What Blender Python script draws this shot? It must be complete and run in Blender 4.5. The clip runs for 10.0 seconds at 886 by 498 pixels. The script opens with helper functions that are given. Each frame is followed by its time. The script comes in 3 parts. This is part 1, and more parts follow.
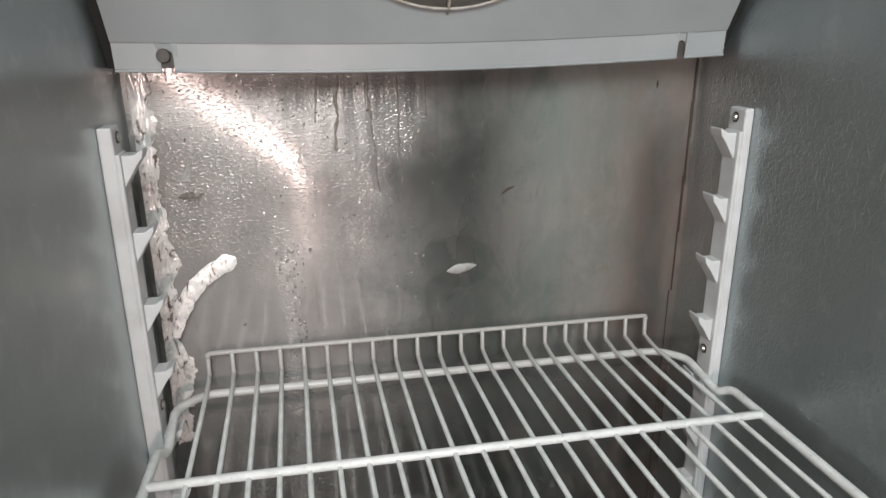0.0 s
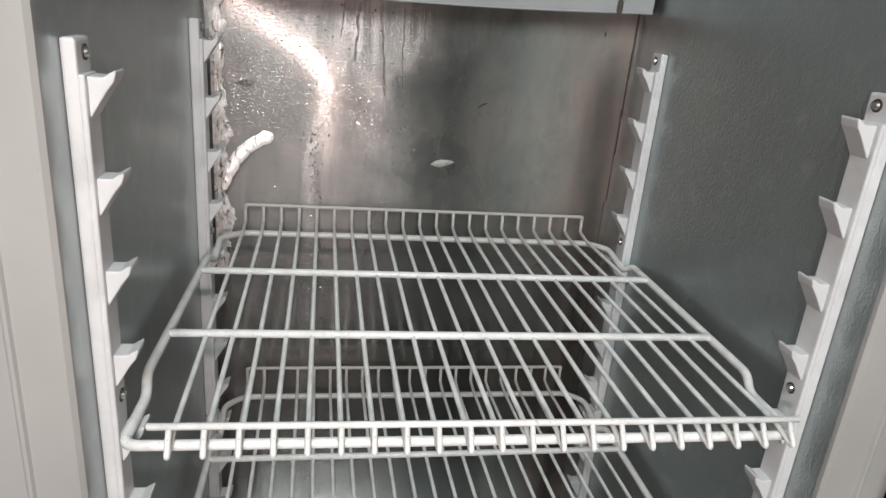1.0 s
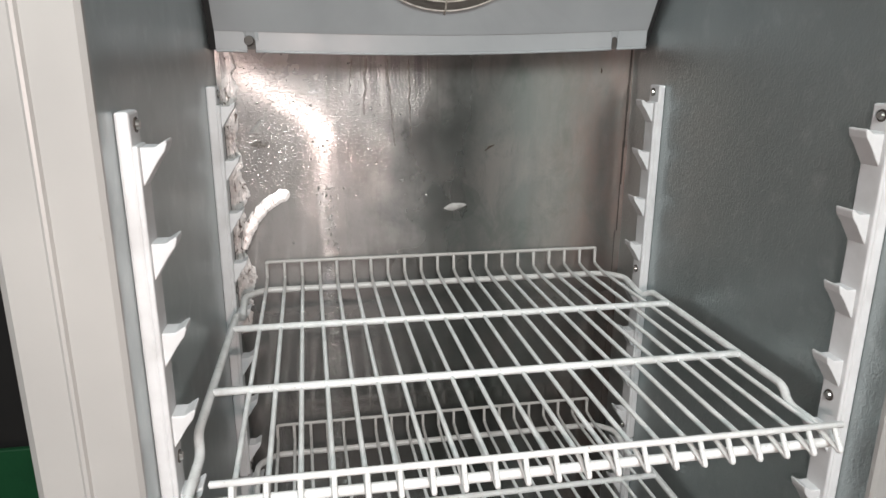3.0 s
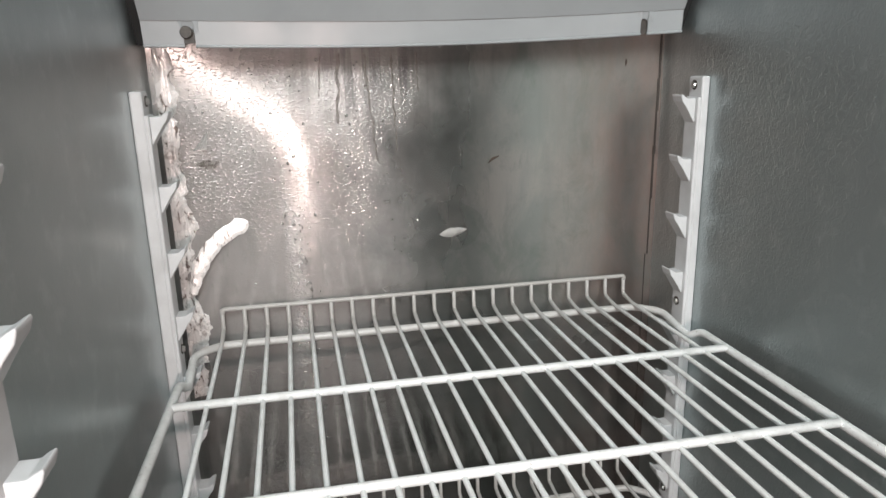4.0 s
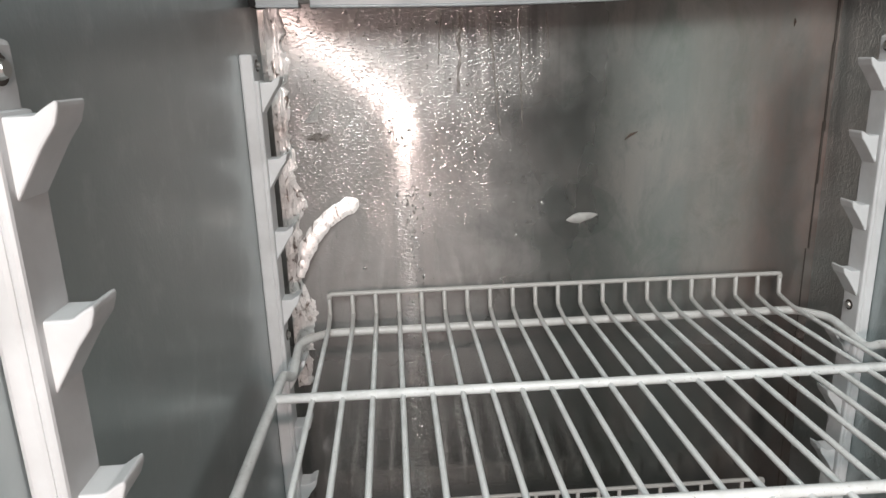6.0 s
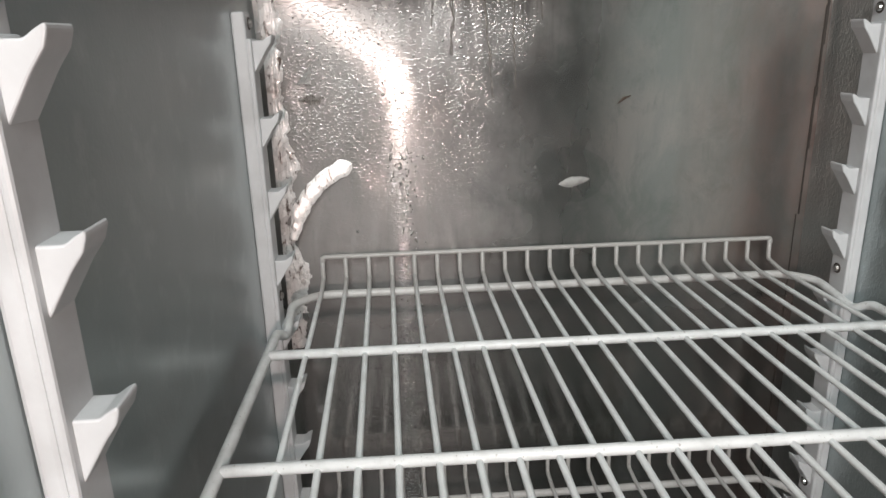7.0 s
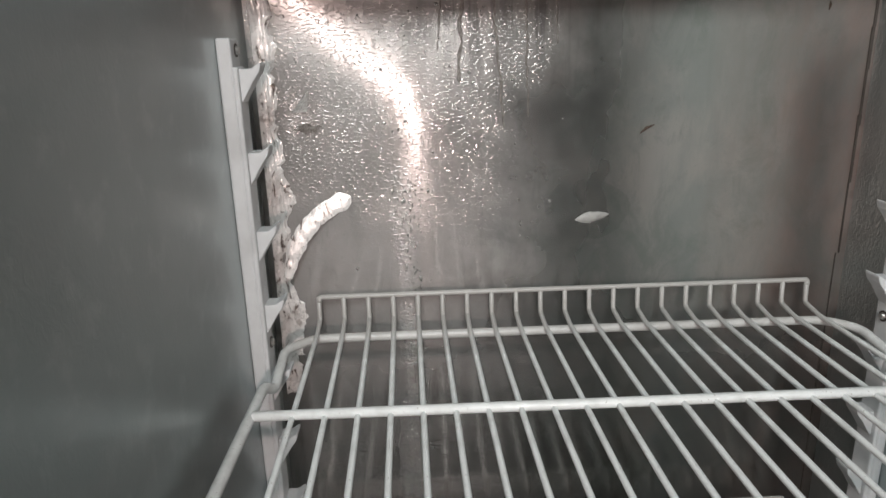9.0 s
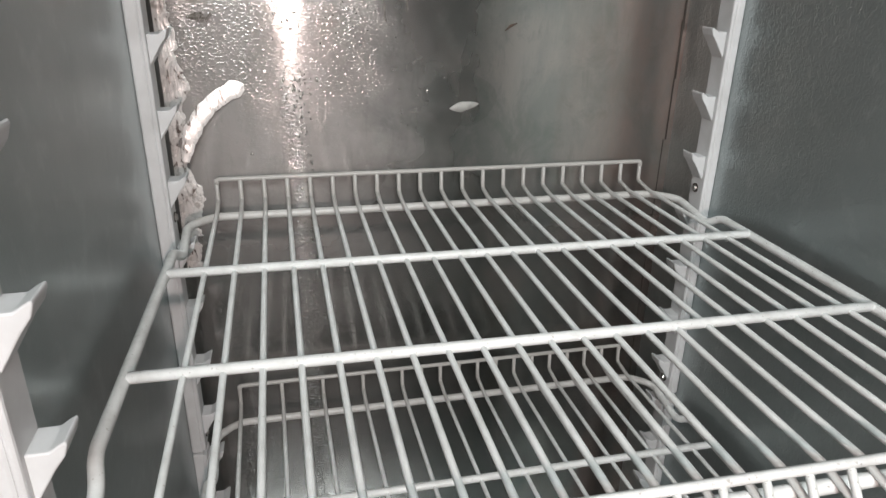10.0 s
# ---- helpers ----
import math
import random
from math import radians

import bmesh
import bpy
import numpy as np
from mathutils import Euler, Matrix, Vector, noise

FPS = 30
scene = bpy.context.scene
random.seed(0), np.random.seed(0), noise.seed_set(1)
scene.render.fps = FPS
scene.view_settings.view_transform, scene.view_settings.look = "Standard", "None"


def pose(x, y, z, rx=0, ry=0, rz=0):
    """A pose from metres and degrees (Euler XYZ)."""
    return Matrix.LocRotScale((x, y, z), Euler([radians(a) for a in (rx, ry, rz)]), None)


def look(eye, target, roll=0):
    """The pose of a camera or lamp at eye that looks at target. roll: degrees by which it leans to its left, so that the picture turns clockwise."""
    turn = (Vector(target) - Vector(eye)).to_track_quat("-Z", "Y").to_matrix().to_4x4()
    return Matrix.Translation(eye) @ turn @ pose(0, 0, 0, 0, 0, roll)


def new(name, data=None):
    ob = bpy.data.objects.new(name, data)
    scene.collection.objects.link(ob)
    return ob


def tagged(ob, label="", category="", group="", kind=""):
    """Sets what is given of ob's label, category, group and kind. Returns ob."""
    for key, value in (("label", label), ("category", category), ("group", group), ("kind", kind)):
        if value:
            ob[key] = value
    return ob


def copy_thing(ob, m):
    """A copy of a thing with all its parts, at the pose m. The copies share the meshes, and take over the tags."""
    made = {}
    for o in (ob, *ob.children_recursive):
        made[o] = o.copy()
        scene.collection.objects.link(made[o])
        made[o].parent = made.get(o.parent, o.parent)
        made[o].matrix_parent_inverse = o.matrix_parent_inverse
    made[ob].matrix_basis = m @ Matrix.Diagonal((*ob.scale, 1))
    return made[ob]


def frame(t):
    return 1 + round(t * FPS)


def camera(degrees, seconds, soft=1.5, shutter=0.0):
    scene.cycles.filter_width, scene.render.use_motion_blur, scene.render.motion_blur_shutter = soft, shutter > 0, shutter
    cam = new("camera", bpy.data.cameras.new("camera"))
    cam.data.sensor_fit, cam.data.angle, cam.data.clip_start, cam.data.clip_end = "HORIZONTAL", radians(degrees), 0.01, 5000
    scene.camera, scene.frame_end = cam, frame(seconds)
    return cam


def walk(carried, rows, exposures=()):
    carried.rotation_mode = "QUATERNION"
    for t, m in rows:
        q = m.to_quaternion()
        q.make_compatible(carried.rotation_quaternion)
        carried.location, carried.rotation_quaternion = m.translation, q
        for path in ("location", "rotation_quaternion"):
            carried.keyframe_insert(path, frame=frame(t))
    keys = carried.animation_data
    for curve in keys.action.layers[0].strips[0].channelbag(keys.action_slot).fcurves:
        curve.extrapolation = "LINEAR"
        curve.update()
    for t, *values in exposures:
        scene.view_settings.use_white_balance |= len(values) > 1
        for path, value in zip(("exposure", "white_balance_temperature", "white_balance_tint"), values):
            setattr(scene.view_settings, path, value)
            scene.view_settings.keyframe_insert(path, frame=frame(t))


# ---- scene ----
cam = camera(66.4, 10.0)
PATH = [
    (0, (-0.126, -0.659, 1.536), (0.253, 1.206, 0.919), -0.3),
    (0.5, (-0.116, -0.793, 1.517), (0.264, 1.082, 0.934), 2.0),
    (1, (-0.124, -0.91, 1.5), (0.208, 0.943, 0.826), 4.9),
    (1.5, (-0.143, -0.965, 1.508), (0.243, 0.912, 0.934), 1.0),
    (2, (-0.156, -0.946, 1.523), (0.177, 0.951, 0.986), 2.3),
    (2.2, (-0.157, -0.954, 1.523), (0.179, 0.94, 0.973), 3.4),
    (3.3, (-0.16, -0.868, 1.489), (0.189, 1.025, 0.945), -0.6),
    (3.5, (-0.154, -0.805, 1.486), (0.175, 1.09, 0.935), -0.1),
    (4, (-0.138, -0.746, 1.48), (0.251, 1.146, 0.962), -1.3),
    (4.5, (-0.143, -0.736, 1.482), (0.144, 1.19, 1.023), -3.1),
    (5, (-0.13, -0.71, 1.484), (0.092, 1.226, 1.032), -3.6),
    (5.5, (-0.145, -0.684, 1.484), (-0.01, 1.249, 0.987), -1.0),
    (5.7, (-0.149, -0.68, 1.472), (-0.034, 1.245, 0.944), -1.9),
    (6.8, (-0.166, -0.656, 1.442), (-0.072, 1.268, 0.907), -1.5),
    (7, (-0.153, -0.681, 1.439), (-0.033, 1.227, 0.85), -1.6),
    (7.5, (-0.155, -0.677, 1.432), (-0.064, 1.22, 0.805), -2.7),
    (8, (-0.14, -0.661, 1.431), (-0.022, 1.235, 0.807), -2.0),
    (8.5, (-0.139, -0.645, 1.427), (-0.071, 1.255, 0.805), -3.1),
    (9, (-0.137, -0.623, 1.454), (-0.07, 1.293, 0.885), -1.6),
    (9.5, (-0.131, -0.64, 1.415), (0.099, 1.206, 0.682), -0.6),
    (10, (-0.157, -0.713, 1.436), (0.257, 1.084, 0.663), 1.0),
]
EXPOSURES = [(0.0, 0.02), (0.5, -0.02), (1.0, -0.2), (1.5, -0.28), (2.0, -0.26), (2.2, -0.2), (3.5, 0.12), (4.0, 0.18), (4.5, 0.05), (5.0, 0.02), (5.5, 0.02), (7.0, -0.17), (9.0, -0.18), (10.0, -0.05)]
walk(cam, [(t, look(eye, target, roll)) for t, eye, target, roll in PATH], EXPOSURES)

# ---- light ----
world = bpy.data.worlds.new("room_air")
scene.world = world
world.use_nodes = True
world.node_tree.nodes["Background"].inputs["Color"].default_value = (0.75, 0.85, 1.0, 1)
world.node_tree.nodes["Background"].inputs["Strength"].default_value = 0.02


def area_lamp(name, m, power, color, sx, sy, spread=180):
    data = bpy.data.lights.new(name, "AREA")
    data.shape, data.size, data.size_y = "RECTANGLE", sx, sy
    data.energy, data.color, data.spread = power, color, radians(spread)
    ob = new(name, data)
    ob.matrix_world = m
    return ob


# still lamp standing in for the phone's light, and the kitchen's unseen ceiling panel
area_lamp("phone_light_stand_in", look((-0.142, -1.15, 1.43), (-0.05, 0.0, 1.38)), 3.6, (1.0, 0.79, 0.74), 0.020, 0.020)
area_lamp("room_light", look((-0.18, -1.85, 2.55), (0.0, -0.6, 1.1)), 58, (0.93, 0.98, 0.97), 0.6, 1.2)


# ---- materials ----
def material(name, base, rough=0.5, metal=0.0):
    m = bpy.data.materials.new(name)
    m.use_nodes = True
    b = m.node_tree.nodes["Principled BSDF"]
    b.inputs["Base Color"].default_value = (*base, 1)
    b.inputs["Roughness"].default_value = rough
    b.inputs["Metallic"].default_value = metal
    return m


class Nodes:
    """Short hand for wiring a material's nodes."""

    def __init__(self, m):
        self.t = m.node_tree
        self.b = self.t.nodes["Principled BSDF"]

    def add(self, kind, **values):
        n = self.t.nodes.new(kind)
        for k, v in values.items():
            n.inputs[k.replace("_", " ")].default_value = v
        return n

    def link(self, a, b):
        self.t.links.new(a, b)

    def coords(self, scale=(1, 1, 1)):
        c = self.t.nodes.new("ShaderNodeTexCoord")
        p = self.add("ShaderNodeMapping", Scale=scale)
        self.link(c.outputs["Object"], p.inputs["Vector"])
        return p.outputs["Vector"]

    def noise(self, scale, detail=3.0, rough=0.55, stretch=(1, 1, 1), distortion=0.0):
        n = self.add("ShaderNodeTexNoise", Scale=scale, Detail=detail, Roughness=rough, Distortion=distortion)
        self.link(self.coords(stretch), n.inputs["Vector"])
        return n.outputs["Fac"]

    def ramp(self, fac, stops):
        r = self.t.nodes.new("ShaderNodeValToRGB")
        e = r.color_ramp.elements
        while len(e) < len(stops):
            e.new(0.5)
        for el, (pos, c) in zip(e, stops):
            el.position = pos
            el.color = (*c, 1) if isinstance(c, tuple) else (c, c, c, 1)
        self.link(fac, r.inputs["Fac"])
        return r.outputs["Color"]

    def mix(self, fac, a, b, blend="MIX"):
        n = self.t.nodes.new("ShaderNodeMix")
        n.data_type, n.blend_type = "RGBA", blend
        for sock, v in ((n.inputs[0], fac), (n.inputs[6], a), (n.inputs[7], b)):
            if isinstance(v, (int, float)):
                sock.default_value = v
            elif isinstance(v, tuple):
                sock.default_value = (*v, 1)
            else:
                self.link(v, sock)
        return n.outputs[2]

    def math(self, op, a, b=0.0):
        n = self.t.nodes.new("ShaderNodeMath")
        n.operation = op
        for sock, v in zip(n.inputs, (a, b)):
            if isinstance(v, (int, float)):
                sock.default_value = v
            else:
                self.link(v, sock)
        return n.outputs[0]

    def bump(self, height, strength, distance, after=None):
        n = self.add("ShaderNodeBump", Strength=strength, Distance=distance)
        self.link(height, n.inputs["Height"])
        if after is not None:
            self.link(after, n.inputs["Normal"])
        return n.outputs["Normal"]

    def out(self, socket, name):
        self.link(socket, self.b.inputs[name])


def coated_wire():
    m = material("white_coated_wire", (0.74, 0.77, 0.76), 0.38)
    n = Nodes(m)
    wire_tone = n.ramp(n.noise(60, 4), [(0.3, (0.66, 0.68, 0.67)), (0.55, (0.80, 0.825, 0.82)), (0.8, (0.85, 0.875, 0.87))])
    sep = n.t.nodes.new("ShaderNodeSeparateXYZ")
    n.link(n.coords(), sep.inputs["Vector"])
    # the coating turns greyer and darker towards the rear lip
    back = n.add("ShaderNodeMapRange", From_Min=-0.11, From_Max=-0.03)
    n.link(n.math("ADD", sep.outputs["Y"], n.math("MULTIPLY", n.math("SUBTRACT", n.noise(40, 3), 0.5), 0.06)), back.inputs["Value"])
    wire_tone = n.mix(n.math("MULTIPLY", back.outputs["Result"], 0.8), wire_tone, (0.36, 0.34, 0.32))
    n.out(n.mix(n.ramp(n.noise(420, 2), [(0.66, 0.0), (0.74, 0.7)]), wire_tone, (0.35, 0.33, 0.3)), "Base Color")
    n.out(n.ramp(n.noise(90, 3), [(0.3, 0.28), (0.8, 0.55)]), "Roughness")
    n.out(n.bump(n.noise(260, 3), 0.25, 0.0008), "Normal")
    return m


def rail_plastic():
    m = material("white_rail_plastic", (0.78, 0.79, 0.80), 0.42)
    n = Nodes(m)
    n.out(n.ramp(n.noise(28, 5), [(0.3, (0.55, 0.56, 0.565)), (0.6, (0.65, 0.665, 0.675))]), "Base Color")
    n.out(n.ramp(n.noise(70, 3), [(0.3, 0.34), (0.8, 0.56)]), "Roughness")
    n.out(n.bump(n.noise(300, 2), 0.12, 0.0006), "Normal")
    return m


def liner_steel(relief, dull=0.0):
    """Stucco-embossed grey sheet with a film of dried wipe marks."""
    m = material("embossed_liner_sheet", (0.40, 0.42, 0.42), 0.3, 0.85)
    n = Nodes(m)
    cloud = n.noise(7, 5, 0.6, (1, 1, 0.6))
    n.out(n.mix(n.ramp(n.noise(42, 4, 0.6), [(0.55, 0.0), (0.75, 0.5)]),
                n.ramp(cloud, [(0.3, (0.36, 0.40, 0.405)), (0.7, (0.43, 0.475, 0.475))]), (0.53, 0.575, 0.57)), "Base Color")
    n.out(n.ramp(n.noise(15, 4), [(0.25, 0.23 + dull), (0.8, 0.36 + dull)]), "Roughness")
    worm = n.noise(215, 1.5, 0.5, (1, 1, 0.75), 1.2)
    cells = n.ramp(worm, [(0.40, 0.0), (0.62, 1.0)])
    n.out(n.bump(cells, relief, 0.0008, n.bump(n.noise(9, 2), 0.12, 0.004)), "Normal")
    return m


BUCKLE = 1.5      # twist of the rear sheet, metres per square metre


def rear_steel():
    """Brushed sheet with lines running across, stains and dulled patches."""
    m = material("brushed_rear_sheet", (0.46, 0.45, 0.44), 0.33, 1.0)
    n = Nodes(m)
    big = n.noise(6, 5, 0.6)
    drips = n.noise(26, 4, 0.6, (1, 1, 0.10))
    base = n.ramp(big, [(0.3, (0.34, 0.335, 0.325)), (0.7, (0.50, 0.485, 0.47))])
    base = n.mix(n.ramp(drips, [(0.52, 0.0), (0.75, 0.55)]), base, (0.24, 0.235, 0.225))
    # a wiped ring round the dab, and rusty dirt near the seam
    sep = n.t.nodes.new("ShaderNodeSeparateXYZ")
    n.link(n.coords(), sep.inputs["Vector"])
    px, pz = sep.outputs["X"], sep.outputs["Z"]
    # grime and the dim room's reflection, both put into the colour towards the right
    grime_and_dim = n.add("ShaderNodeMapRange", From_Min=-0.07, From_Max=0.03)
    n.link(n.math("ADD", px, n.math("MULTIPLY", n.math("SUBTRACT", n.noise(12, 4, 0.6, (1, 1, 0.6)), 0.5), 0.16)), grime_and_dim.inputs["Value"])
    base = n.mix(n.math("MULTIPLY", grime_and_dim.outputs["Result"], 0.72), base, (0.195, 0.212, 0.20))
    base = n.mix(n.ramp(n.noise(17, 5, 0.65, (1, 1, 0.55), 0.4), [(0.46, 0.0), (0.66, 0.55)]), base, (0.40, 0.36, 0.34))
    base = n.mix(n.ramp(n.noise(24, 6, 0.72, (1, 1, 0.6), 0.8), [(0.50, 0.0), (0.64, 0.62)]), base, (0.20, 0.22, 0.205))
    # pinkish glow round the highlight, painted into the colour near the taped corner
    glow_at = n.add("ShaderNodeMapRange", From_Min=0.02, From_Max=-0.10)
    n.link(n.math("ADD", px, n.math("MULTIPLY", n.math("SUBTRACT", n.noise(15, 4, 0.6), 0.5), 0.2)), glow_at.inputs["Value"])
    base = n.mix(n.math("MULTIPLY", glow_at.outputs["Result"], 0.55), base, (0.56, 0.52, 0.505))
    # thin drip marks and fine grey flecks all over
    base = n.mix(n.ramp(n.noise(60, 5, 0.7, (1, 1, 0.16), 0.3), [(0.55, 0.0), (0.70, 0.45)]), base, (0.25, 0.25, 0.235))
    base = n.mix(n.ramp(n.noise(150, 4, 0.7, (1.4, 1, 0.8)), [(0.60, 0.0), (0.72, 0.35)]), base, (0.20, 0.20, 0.19))
    dx = n.math("DIVIDE", n.math("SUBTRACT", px, 0.024), 0.050)
    dz = n.math("DIVIDE", n.math("SUBTRACT", pz, 1.303), 0.036)
    far = n.math("ADD", n.math("SQRT", n.math("ADD", n.math("MULTIPLY", dx, dx), n.math("MULTIPLY", dz, dz))), n.math("MULTIPLY", n.noise(35, 3), 0.4))
    base = n.mix(n.ramp(far, [(0.35, 0.08), (0.75, 0.26), (1.0, 0.22), (1.4, 0.0)]), base, (0.13, 0.145, 0.14))
    # runs of dirty water from under the cover, and two pale limescale patches
    high = n.add("ShaderNodeMapRange", From_Min=1.385, From_Max=1.475)
    n.link(pz, high.inputs["Value"])
    mid = n.add("ShaderNodeMapRange", From_Min=0.105, From_Max=0.05)
    n.link(n.math("ABSOLUTE", n.math("ADD", px, 0.05)), mid.inputs["Value"])
    runs = n.math("MULTIPLY", n.ramp(n.noise(105, 3, 0.6, (1, 1, 0.06), 0.5), [(0.48, 0.0), (0.66, 1.0)]), n.math("MULTIPLY", high.outputs["Result"], mid.outputs["Result"]))
    base = n.mix(n.math("MULTIPLY", runs, 0.6), base, (0.15, 0.145, 0.14))
    for cx, cz, rx, rz, amount in ((-0.105, 1.085, 0.042, 0.026, 0.45), (0.140, 0.830, 0.055, 0.075, 0.40)):
        ex = n.math("DIVIDE", n.math("SUBTRACT", px, cx), rx)
        ez = n.math("DIVIDE", n.math("SUBTRACT", pz, cz), rz)
        gone = n.math("ADD", n.math("SQRT", n.math("ADD", n.math("MULTIPLY", ex, ex), n.math("MULTIPLY", ez, ez))), n.math("MULTIPLY", n.noise(24, 4), 0.9))
        base = n.mix(n.ramp(gone, [(0.6, amount), (1.25, 0.0)]), base, (0.66, 0.66, 0.64))
    edge = n.add("ShaderNodeMapRange", From_Min=0.13, From_Max=0.25)
    n.link(px, edge.inputs["Value"])
    rust = n.math("MULTIPLY", edge.outputs["Result"], n.ramp(n.noise(19, 5, 0.65, (1, 1, 0.4)), [(0.40, 0.2), (0.64, 0.8)]))
    n.out(n.mix(rust, base, (0.37, 0.262, 0.232)), "Base Color")
    lines = n.noise(1.0, 2, 0.5, (14, 1, 900))
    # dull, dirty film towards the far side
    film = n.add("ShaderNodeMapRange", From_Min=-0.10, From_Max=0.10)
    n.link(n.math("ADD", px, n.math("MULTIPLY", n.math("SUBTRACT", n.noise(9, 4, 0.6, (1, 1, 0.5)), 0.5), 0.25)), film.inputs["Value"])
    # film thinned below shelf height to keep the lower sheet dark
    shelf_fade = n.add("ShaderNodeMapRange", From_Min=1.10, From_Max=1.24, To_Min=0.25, To_Max=1.0)
    n.link(n.math("ADD", pz, n.math("MULTIPLY", n.math("SUBTRACT", n.noise(10, 4, 0.6), 0.5), 0.12)), shelf_fade.inputs["Value"])
    film_v = n.math("MULTIPLY", film.outputs["Result"], shelf_fade.outputs["Result"])
    ragged = n.math("ADD", px, n.math("MULTIPLY", n.math("SUBTRACT", n.noise(13, 4, 0.6), 0.5), 0.30))
    rng = n.add("ShaderNodeMapRange", From_Min=0.09, From_Max=-0.13)
    n.link(n.math("SUBTRACT", ragged, n.math("MULTIPLY", n.math("MAXIMUM", n.math("SUBTRACT", pz, 1.39), 0.0), 1.4)), rng.inputs["Value"])
    spread_v = rng.outputs["Result"]
    # rougher patch in the upper taped corner, to spread the highlight
    corner_z = n.add("ShaderNodeMapRange", From_Min=1.385, From_Max=1.455)
    n.link(pz, corner_z.inputs["Value"])
    corner_x = n.add("ShaderNodeMapRange", From_Min=-0.07, From_Max=-0.17)
    n.link(ragged, corner_x.inputs["Value"])
    corner_rough = n.math("MULTIPLY", n.math("MULTIPLY", corner_z.outputs["Result"], corner_x.outputs["Result"]), 0.17)
    n.out(n.math("ADD", n.math("ADD", n.math("ADD", n.math("MULTIPLY", n.noise(11, 4), 0.08), 0.072), corner_rough), n.math("MULTIPLY", film_v, 0.28)), "Roughness")
    n.out(n.math("SUBTRACT", 1.0, n.math("MAXIMUM", n.math("MULTIPLY", film_v, 0.33), n.math("MULTIPLY", n.math("MULTIPLY", spread_v, shelf_fade.outputs["Result"]), 0.50))), "Metallic")
    n.b.inputs["Anisotropic"].default_value = 1.0
    upright = n.t.nodes.new("ShaderNodeCombineXYZ")
    upright.inputs["Z"].default_value = 1.0
    n.link(upright.outputs[0], n.b.inputs["Tangent"])
    # the sheet is buckled towards its upper taped corner
    rise = n.math("SUBTRACT", pz, 1.412)
    up = n.math("ADD", n.math("SQRT", n.math("ADD", n.math("MULTIPLY", rise, rise), 0.0002)), rise)
    side = n.math("SUBTRACT", -0.122, px)
    out_ = n.math("ADD", n.math("SQRT", n.math("ADD", n.math("MULTIPLY", side, side), 0.0001)), side)
    twist = n.math("MULTIPLY", n.math("MULTIPLY", up, out_), BUCKLE * 0.25)
    sheet = n.add("ShaderNodeBump", Strength=1.0, Distance=1.0)
    n.link(twist, sheet.inputs["Height"])
    dents = n.bump(n.noise(9, 3, 0.5), 0.12, 0.004, sheet.outputs["Normal"])
    dents = n.bump(n.noise(42, 3, 0.6, (1, 1, 0.7)), 0.10, 0.0015, dents)
    brushed = n.bump(lines, 0.10, 0.0004, dents)
    # dried and wet pimples over the side near the taped corner
    pimple = n.math("MULTIPLY", n.ramp(n.noise(420, 2, 0.5, (0.55, 1, 1.2)), [(0.525, 0.0), (0.64, 1.0)]), rng.outputs["Result"])
    patchy = n.ramp(n.noise(24, 4, 0.65, (1, 1, 0.5)), [(0.36, 0.3), (0.56, 1.0)])
    off = n.math("ABSOLUTE", n.math("ADD", px, n.math("ADD", n.math("MULTIPLY", n.noise(30, 2), 0.02), 0.142)))
    run = n.add("ShaderNodeMapRange", From_Min=0.015, From_Max=0.004)
    n.link(off, run.inputs["Value"])
    top_z = n.add("ShaderNodeMapRange", From_Min=1.28, From_Max=1.40, To_Min=0.2, To_Max=1.0)
    n.link(pz, top_z.inputs["Value"])
    near_x = n.add("ShaderNodeMapRange", From_Min=0.02, From_Max=-0.07)
    n.link(ragged, near_x.inputs["Value"])
    pimple = n.math("MULTIPLY", pimple, n.math("MULTIPLY", top_z.outputs["Result"], near_x.outputs["Result"]))
    low_z = n.add("ShaderNodeMapRange", From_Min=1.36, From_Max=1.28, To_Min=0.15, To_Max=6.0)
    n.link(pz, low_z.inputs["Value"])
    wet = n.math("MAXIMUM", n.math("MULTIPLY", pimple, patchy), n.math("MULTIPLY", n.math("MULTIPLY", run.outputs["Result"], low_z.outputs["Result"]), pimple))
    below = n.add("ShaderNodeMapRange", From_Min=1.33, From_Max=1.22)
    n.link(pz, below.inputs["Value"])
    foot = n.add("ShaderNodeMapRange", From_Min=0.98, From_Max=1.08)
    n.link(pz, foot.inputs["Value"])
    ripple = n.math("MULTIPLY", n.noise(290, 3, 0.55, (0.8, 1, 1.0)), n.math("MULTIPLY", run.outputs["Result"], n.math("MULTIPLY", below.outputs["Result"], foot.outputs["Result"])))
    n.out(n.bump(ripple, 0.8, 0.0022, n.bump(wet, 0.33, 0.0008, brushed)), "Normal")
    # a thin film of water on the pimples
    n.out(n.math("MULTIPLY", wet, 0.28), "Coat Weight")
    n.b.inputs["Coat Roughness"].default_value = 0.12
    n.out(n.bump(wet, 0.34, 0.0007, dents), "Coat Normal")
    return m


